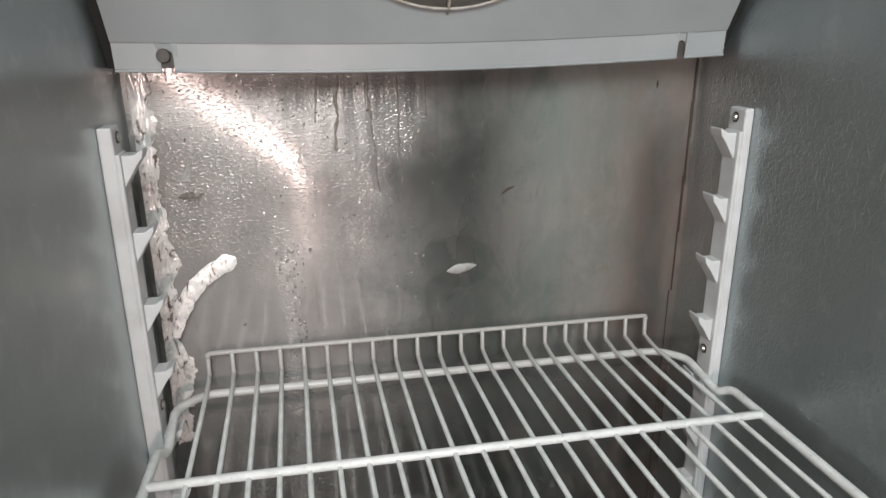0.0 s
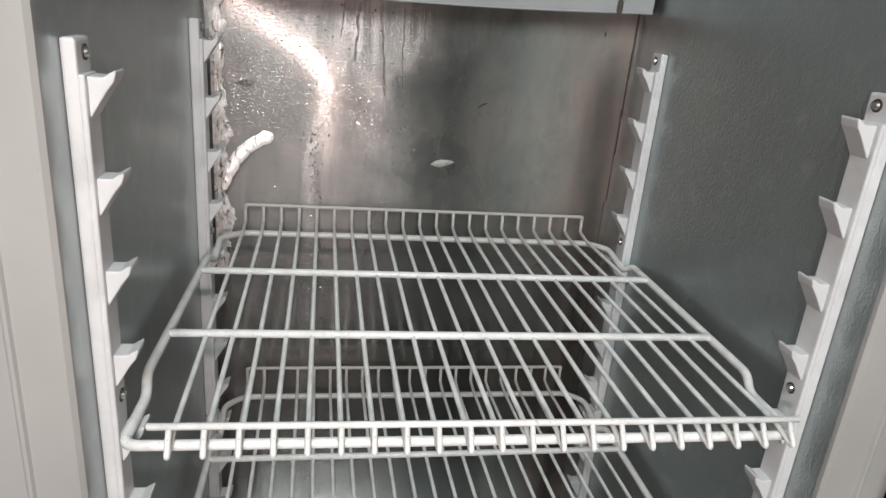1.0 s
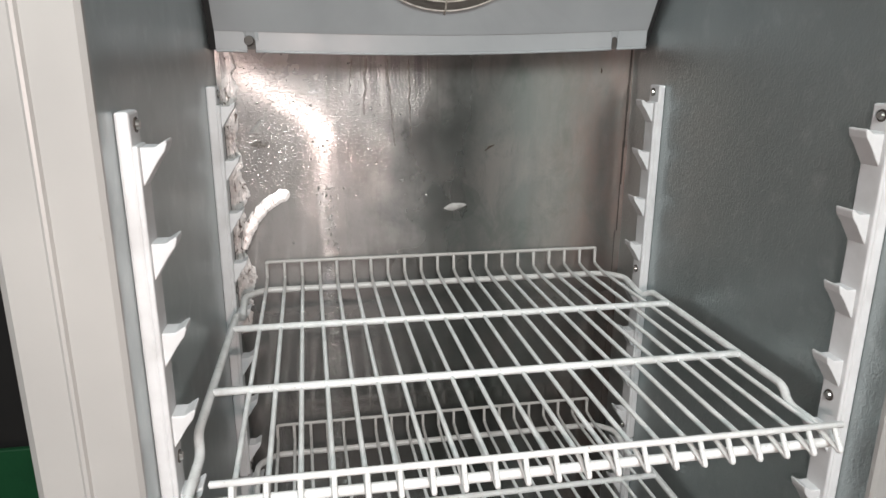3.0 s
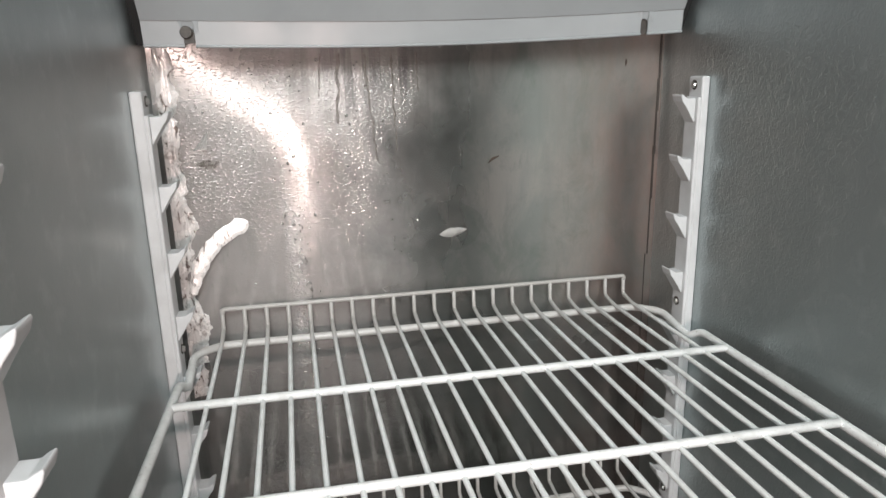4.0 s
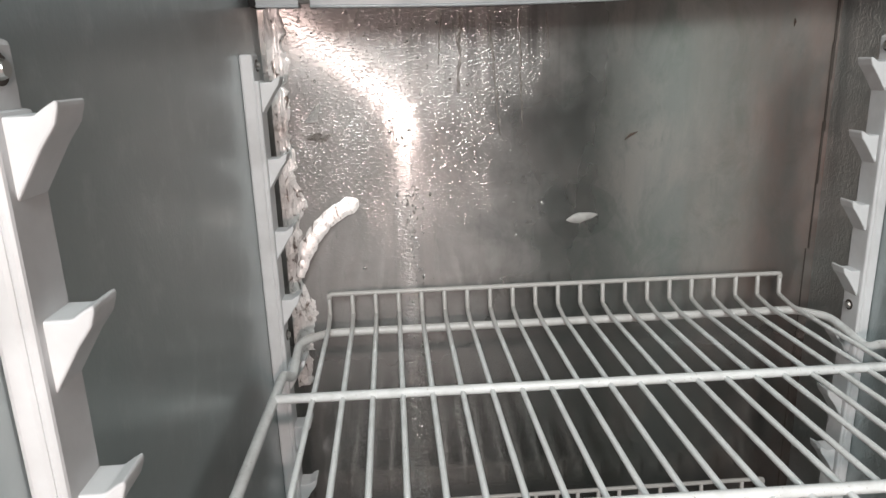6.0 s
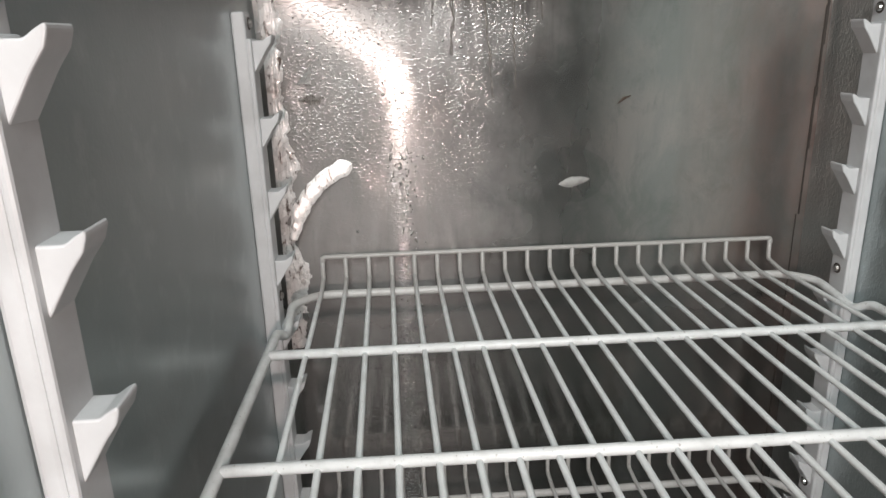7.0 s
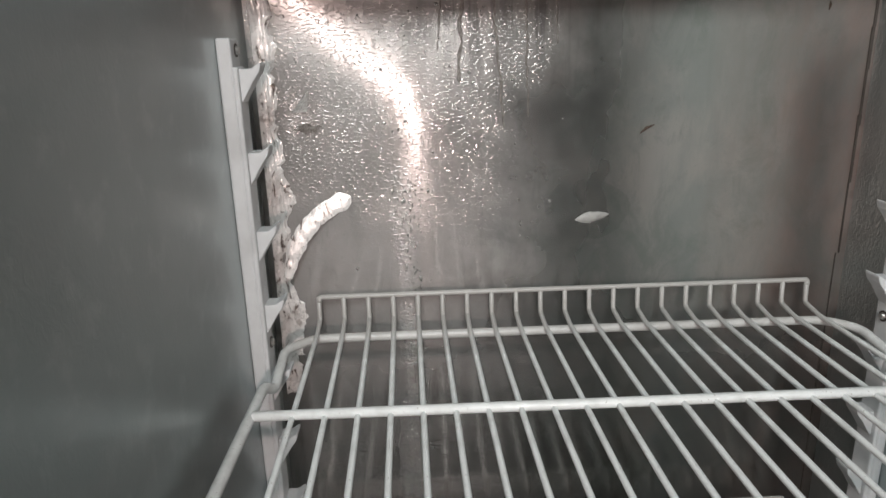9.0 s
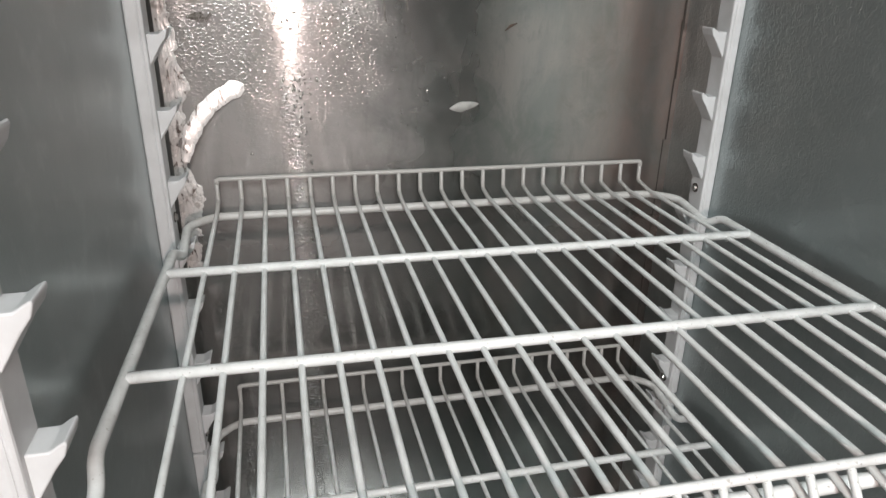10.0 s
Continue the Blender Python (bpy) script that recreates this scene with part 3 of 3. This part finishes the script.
# dark sheet added for the shade seen through the empty slot
part("slot_shade", box(0.2235, 0.2335, Y0 + 0.0045, Y0 + 0.0058, 1.507, 1.5245), BROWN, cover, "dark sheet standing for the shade in the empty slot")
part("under_tray", box(-CW + 0.004, CW - 0.004, Y0 + 0.006, -0.004, 1.5255, 1.5285), COVER, cover, "underside behind the flange")

for s in (-1, 1):
    # black strip filling the gap to the wall, in place of its shade
    gap_strip = prism([(face_y(1.510) + 0.003, 1.510), (face_y(ztop) + 0.003, ztop), (face_y(ztop) + 0.035, ztop), (face_y(1.510) + 0.035, 1.510)], "x", s * (CW + 0.0003), s * (HALF - 0.0004))
    part("gap_shade", gap_strip, BLACK, cover, "black strip standing for the dark gap beside the cover")

# fan: dark duct, hub, blades and a guard of rings
duct = bmesh.new()
for d0, d1, r0, r1 in ((0.0, -0.04, FR, FR - 0.004),):
    a_, b_ = [], []
    for k in range(N):
        c, s_ = math.cos(2 * math.pi * k / N), math.sin(2 * math.pi * k / N)
        a_.append(duct.verts.new(on_face(r0 * c, r0 * s_, d0)))
        b_.append(duct.verts.new(on_face(r1 * c, r1 * s_, d1)))
    for k in range(N):
        duct.faces.new((a_[k], a_[(k + 1) % N], b_[(k + 1) % N], b_[k]))
    duct.faces.new(b_)
part("fan_duct", duct, DUCT, cover, "dusty brown fan duct")
turn = Matrix((Vector((1, 0, 0)), fu, fn)).transposed().to_4x4()
turn.translation = fc
hub = bmesh.new()
bmesh.ops.create_cone(hub, cap_ends=True, segments=24, radius1=0.036, radius2=0.032, depth=0.024)
bmesh.ops.transform(hub, matrix=turn @ pose(0, 0, -0.024), verts=hub.verts)
fan_hub = part("fan_hub", hub, FAN, cover, "brown dusty fan hub")
for k in range(5):
    bl = bmesh.new()
    grid = []
    for i in range(5):
        r = 0.032 + 0.078 * i / 4
        row = []
        for j in range(5):
            a = (j / 4 - 0.5) * (0.95 - 0.1 * i / 4)
            row.append(bl.verts.new((r * math.cos(a), r * math.sin(a), -0.024 + 0.016 * (j / 4 - 0.5))))
        grid.append(row)
    for i in range(4):
        for j in range(4):
            bl.faces.new((grid[i][j], grid[i + 1][j], grid[i + 1][j + 1], grid[i][j + 1]))
    bmesh.ops.solidify(bl, geom=bl.faces[:], thickness=0.002)
    bmesh.ops.transform(bl, matrix=turn @ pose(0, 0, 0, 0, 0, 72 * k + 18), verts=bl.verts)
    part("fan_blade", bl, FAN, fan_hub, "brown dusty fan blade", smooth=True)
guard = thing("fan_guard", "round wire fan guard, off-white and dusty", "fan guard")
for i, r in enumerate((0.116, 0.103, 0.090, 0.077, 0.064, 0.051, 0.038)):
    pts = [on_face(r * math.cos(2 * math.pi * k / 56), r * math.sin(2 * math.pi * k / 56), 0.004 + 0.010 * (1 - (r / 0.116) ** 2)) for k in range(56)]
    part("guard_ring", tube(pts, 0.0013, 6, closed=True), GUARD, guard, smooth=True)
for k in range(8):
    a = math.pi / 8 + 2 * math.pi * k / 8 + math.pi / 8
    pts = [on_face(r * math.cos(a), r * math.sin(a), d) for r, d in ((0.030, 0.013), (0.06, 0.0115), (0.09, 0.0085), (0.112, 0.005), (0.1215, 0.002))]
    part("guard_spoke", tube(pts, 0.0015, 6), GUARD, guard, smooth=True)

CROOKED = Matrix.Translation((0, 0, 1.52)) @ Matrix.Rotation(-math.atan(0.012), 4, "Y") @ Matrix.Translation((0, 0, -1.52))
cover.matrix_basis = CROOKED
guard.matrix_basis = CROOKED

# switch plate on the cover
sw = thing("switch_plate", "pale grey switch plate with two rockers on the cover", "switch")
def face_box(x0, x1, ua, ub, d0, d1, bevel):
    b_ = box(x0, x1, ua, ub, d0, d1, bevel)
    bmesh.ops.transform(b_, matrix=turn, verts=b_.verts)
    return b_


sw.matrix_basis = CROOKED
plate = part("plate", face_box(-0.218, -0.162, -0.086, -0.018, 0.0, 0.004, 0.0012), COVER, sw)
part("rocker", face_box(-0.214, -0.188, -0.082, -0.022, 0.004, 0.0085, 0.0015), COVER, plate)
part("rocker", face_box(-0.186, -0.166, -0.082, -0.022, 0.004, 0.007, 0.0015), COVER, plate)

# ---- rear wall: tape, sealant, marks and water ----
def crumple(x, z, amp):
    """Upright pleats with sharp crests."""
    p = Vector((x * 120, 0.0, z * 30))
    q = Vector((x * 260 + 4, 1.0, z * 62))
    return amp * (0.5 + 0.5 * noise.noise(p)) + amp * 0.8 * (0.5 - abs(noise.noise(p * 1.7))) + amp * 0.5 * (0.5 - abs(noise.noise(q)))


def tape_length(z0, z1, lift, seed):
    tape = bmesh.new()
    rows = []
    nz, nx = int((z1 - z0) / 0.0022), 28
    for i in range(nz + 1):
        z = z0 + (z1 - z0) * i / nz
        edge = -0.2600 + 0.007 * noise.noise(Vector((z * 34, seed, 0))) + 0.006 * noise.noise(Vector((z * 77, seed + 4, 0))) + 0.003 * noise.noise(Vector((z * 230, seed + 9, 0)))
        edge -= 0.007 * max(0.0, 1 - abs(z - 1.262) / 0.022)
        edge += 0.011 * max(0.0, 1 - abs(z - 1.205) / 0.030)
        edge += 0.010 * max(0.0, 1 - abs(z - 1.322) / 0.022)
        row = []
        for j in range(nx + 1):
            t = j / nx
            x = -0.2755 + (edge + 0.2755) * t
            fade = min(1.0, (1 - t) * 6)
            y = -0.0008 - lift - crumple(x, z + seed, 0.0017) * fade - 0.004 * max(0.0, 0.45 - t) ** 2 / 0.2
            row.append(tape.verts.new((x, y, z)))
        rows.append(row)
    for a_, b_ in zip(rows, rows[1:]):
        for j in range(nx):
            tape.faces.new((a_[j], a_[j + 1], b_[j + 1], b_[j]))
    return tape


tape = thing("aluminium_tape", "crumpled silver aluminium tape along the rear corner", "tape")
part("tape_length", tape_length(1.335, 1.514, 0.0006, 3.0), FOIL, tape)
part("tape_length", tape_length(1.165, 1.350, 0.0, 5.0), FOIL, tape)
part("tape_length", tape_length(1.125, 1.185, 0.0003, 8.0), FOIL, tape)


def blob_sheet(outline_fn, nu, nv):
    bm = bmesh.new()
    g = [[bm.verts.new(outline_fn(i / nu, j / nv)) for j in range(nv + 1)] for i in range(nu + 1)]
    for i in range(nu):
        for j in range(nv):
            bm.faces.new((g[i][j], g[i + 1][j], g[i + 1][j + 1], g[i][j + 1]))
    return bm


curve = fillet([(-0.262, 0, 1.250), (-0.254, 0, 1.280), (-0.233, 0, 1.307), (-0.200, 0, 1.3235)], 0.02, 8)
reach_ = [0.0]
for a_, b_ in zip(curve, curve[1:]):
    reach_.append(reach_[-1] + (b_ - a_).length)
curve = [Vector([float(np.interp(reach_[-1] * k / 40, reach_, [q[i] for q in curve])) for i in range(3)]) for k in range(41)]


def smear(u, v):
    k = u * (len(curve) - 1)
    i = min(int(k), len(curve) - 2)
    p = curve[i].lerp(curve[i + 1], k - i)
    d = (curve[i + 1] - curve[i]).normalized()
    side = Vector((-d.z, 0, d.x))
    w = 0.0082 * min(1.0, 0.45 + 2.0 * u) * (1 if u < 0.93 else math.sqrt(max(0.02, 1 - ((u - 0.93) / 0.07) ** 2)))
    w *= 1 + 0.25 * noise.noise(Vector((u * 14, 2, 0)))
    q = p + side * w * (2 * v - 1)
    lift = 0.0020 * (1 - (2 * v - 1) ** 4) * (1 + 0.5 * noise.noise(Vector((u * 20, v * 3, 5))))
    q.y = -0.0062 - lift * 0.4 + 0.076 * (q.x + 0.23) + 0.127 * (q.z - 1.29)
    return q


tagged(part("tape_curl", blob_sheet(smear, 44, 8), FOIL, smooth=True), "curved shiny curl of aluminium tape on the rear wall", "tape")


def dab(u, v):
    x = 2 * u - 1
    half_h = 0.0056 * (1 - abs(x) ** 2.2) * (1.0 if x < 0 else 0.8) + 0.0003
    t = 2 * v - 1
    lift = 0.0022 * math.sqrt(max(0.0, 1 - t * t)) * (1 - x * x)
    return Vector((0.028 + 0.0165 * x, -0.0004 - lift, 1.2955 + 0.0022 * x + half_h * t))


tagged(part("sealant_dab", blob_sheet(dab, 20, 6), SEAL, smooth=True), "small white dab of sealant on the rear wall", "sealant")

def flake(u, v):
    r = 2 * v - 1
    w = 0.0045 * (1 - abs(2 * u - 1) ** 1.5) * (1 + 0.5 * noise.noise(Vector((u * 9, 1, 1))))
    return Vector((-0.247 + 0.026 * u, -0.0012 - 0.0006 * noise.noise(Vector((u * 8, v * 5, 0))), 1.387 + 0.006 * noise.noise(Vector((u * 5, 4, 2))) + w * r))


tagged(part("peeling_flake", blob_sheet(flake, 16, 4), STUD), "brown peeling flake of old tape on the rear wall", "flake")

def torn(u, v):
    w = 0.0085 * (1 - u) * (1 + 0.3 * noise.noise(Vector((u * 7, 3, 1))))
    return Vector((-0.241 + 0.010 * u + w * (v - 0.5) * 1.6, -0.0012 - 0.0012 * math.sin(math.pi * v) - 0.0005 * noise.noise(Vector((u * 9, v * 6, 2))), 1.402 + 0.019 * u))


tagged(part("torn_flake", blob_sheet(torn, 12, 5), SEAL), "torn grey flake of tape backing on the rear wall", "flake")

scr = tube([(0.070, -0.0004, 1.3735), (0.076, -0.0006, 1.3785), (0.083, -0.0004, 1.381)], lambda t: 0.0016 * math.sin(math.pi * (0.1 + 0.8 * t)), 6)
nick = tube([(0.2345, -0.0004, 1.4775), (0.2350, -0.0007, 1.4815), (0.2347, -0.0004, 1.4850)], lambda t: 0.0012 * math.sin(math.pi * (0.1 + 0.8 * t)), 6)
tagged(part("dark_nick", nick, RUST), "short dark upright nick in the rear lining", "scratch")
tagged(part("dark_scratch", scr, RUST), "short dark scratch in the rear lining", "scratch")


def water_film():
    """Beads and runs of water, many and tiny."""
    rnd = random.Random(5)
    verts, faces = [], []

    def bead(x, z, rx, rz, h):
        base = len(verts)
        n = 8
        for ring, (k, hh) in enumerate(((1.0, 0.0), (0.72, 0.7))):
            for i in range(n):
                a = 2 * math.pi * i / n
                verts.append((x + rx * k * math.cos(a), -0.0003 - h * hh, z + rz * k * math.sin(a)))
        verts.append((x, -0.0003 - h, z))
        for i in range(n):
            j = (i + 1) % n
            faces.append((base + i, base + j, base + n + j, base + n + i))
            faces.append((base + n + i, base + n + j, base + 2 * n))
        faces.append(tuple(base + i for i in range(n))[::-1])

    for _ in range(110):
        which = rnd.random()
        if which < 0.52:
            x, z = rnd.gauss(-0.145, 0.050), rnd.uniform(1.36, 1.492)
        elif which < 0.75:
            x, z = rnd.gauss(-0.150, 0.012), rnd.uniform(0.98, 1.40)
        elif which < 0.9:
            x, z = rnd.gauss(-0.085, 0.03), rnd.uniform(1.33, 1.492)
        else:
            x, z = rnd.uniform(-0.24, 0.02), rnd.uniform(1.24, 1.49)
        if x < -0.248 or x > 0.10:
            continue
        r = 0.0005 + 0.0010 * rnd.random() ** 3
        bead(x, z, r * rnd.uniform(0.8, 1.7), r * rnd.uniform(0.9, 1.6), r * 0.6)
    # a column of beads trickling down below the brightest part
    for _ in range(170):
        z = 1.335 - 0.30 * rnd.random() ** 1.3
        x = -0.147 + 0.010 * (1.335 - z) / 0.3 + rnd.gauss(0.0, 0.0075 if z > 1.29 else 0.005)
        r = 0.0006 + 0.0011 * rnd.random() ** 2
        bead(x, z, r * rnd.uniform(0.7, 1.2), r * rnd.uniform(1.0, 2.4), r * 0.7)
    me = bpy.data.meshes.new("water_beads")
    me.from_pydata(verts, [], faces)
    me.materials.append(WATER)
    for p in me.polygons:
        p.use_smooth = True
    return new("water_beads", me)




def dirty_run(x, z0, z1, w, drift, seed):
    """A ragged ribbon of dirty water, swelling to a drop at its foot."""
    bm = bmesh.new()
    rows = []
    n = int((z1 - z0) / 0.0015)
    for i in range(n + 1):
        t = i / n
        z = z1 + (z0 - z1) * t
        c = x + drift * t + 0.0022 * noise.noise(Vector((z * 60, seed, 0))) + 0.0008 * noise.noise(Vector((z * 300, seed, 3)))
        h = w * (0.65 + 0.7 * noise.noise(Vector((z * 110, seed, 7)))) * (1.0 - 0.45 * t) + 0.0002
        if t > 0.95:
            h = w * 0.75 * math.sqrt(max(0.02, (1 - t) / 0.05))
        rows.append([bm.verts.new((c + h * d, -0.0002 - 0.0006 * (1 - d * d) * (0.6 + 0.8 * max(0.0, t - 0.9) / 0.1), z)) for d in (-1, -0.55, 0, 0.55, 1)])
    for a_, b_ in zip(rows, rows[1:]):
        for j in range(4):
            bm.faces.new((a_[j], a_[j + 1], b_[j + 1], b_[j]))
    return bm


for x, z0, z1, w, drift, seed in ((-0.093, 1.424, 1.497, 0.0026, -0.004, 1.0), (-0.066, 1.382, 1.497, 0.0017, 0.010, 2.0), (-0.037, 1.392, 1.497, 0.0015, 0.003, 3.0),
                                  (-0.010, 1.455, 1.497, 0.0012, 0.002, 4.0), (-0.112, 1.452, 1.497, 0.0012, -0.003, 5.0)):
    tagged(part("water_run", dirty_run(x, z0, z1, w, drift, seed), RUNS, smooth=True), "dark run of dirty water down the rear wall", "water run", "water runs")

tagged(water_film(), "beads and runs of condensation on the rear wall", "water", kind="stuff")

# ---- the kitchen round the refrigerator, added mostly out of view ----
X, YB, H = 2.2, -3.4, 2.7
tagged(part("floor_kitchen", box(-X, X, YB, 0.30, -0.1, 0.0), ROOMFLOOR), "unseen kitchen floor, darkened to dim its reflection", "floor", kind="structure")
tagged(part("ceiling_kitchen", box(-X, X, YB, 0.30, H, H + 0.1), CEIL), "plain pale kitchen ceiling", "ceiling", kind="structure")
tagged(part("wall_back", box(-X, X, 0.22, 0.30, 0.0, H), UNLIT), "kitchen wall behind the refrigerator, coloured near-black for the unlit room", "wall", kind="structure")
tagged(part("wall_west", box(-X - 0.1, -X, YB, 0.30, 0.0, H), UNLIT), "kitchen wall coloured near-black for the unlit room", "wall", kind="structure")
tagged(part("wall_east", box(X, X + 0.1, YB, 0.30, 0.0, H), ROOMWALL), "plain kitchen wall", "wall", kind="structure")
tagged(part("wall_south", box(-X, X, YB - 0.1, YB, 0.0, H), ROOMWALL), "plain kitchen wall opposite the refrigerator", "wall", kind="structure")

# the open door, swung back on its right-hand hinges
door = thing("refrigerator_door", "brown refrigerator door standing open on its hinges", "door", loc=(0.335, FRONT - 0.018, 0))
panel = part("door_panel", box(0.0, 0.052, -0.60, 0.0, 0.24, 1.92, 0.004), DOORSKIN, door)
part("gasket", box(-0.010, -0.0005, -0.585, -0.575, 0.27, 1.89, 0.002), BLACK, panel, "dark rubber door gasket")
part("gasket", box(-0.010, -0.0005, -0.030, -0.020, 0.27, 1.89, 0.002), BLACK, panel, "dark rubber door gasket")
door.rotation_euler.z = radians(4)

crate = thing("storage_crate", "dark green plastic crate standing beside the refrigerator", "crate", loc=(-0.66, -0.02, 0))
for i in range(3):
    lvl = bmesh.new()
    z = i * 0.30
    box(-0.20, 0.20, -0.16, 0.16, z, z + 0.012, 0.002, bm=lvl)
    for a_ in ((-0.20, -0.19, -0.16, 0.16), (0.19, 0.20, -0.16, 0.16), (-0.19, 0.19, -0.16, -0.15), (-0.19, 0.19, 0.15, 0.16)):
        box(a_[0], a_[1], a_[2], a_[3], z + 0.012, z + 0.298, 0.002, bm=lvl)
    part("crate_tier", lvl, GREEN, crate)
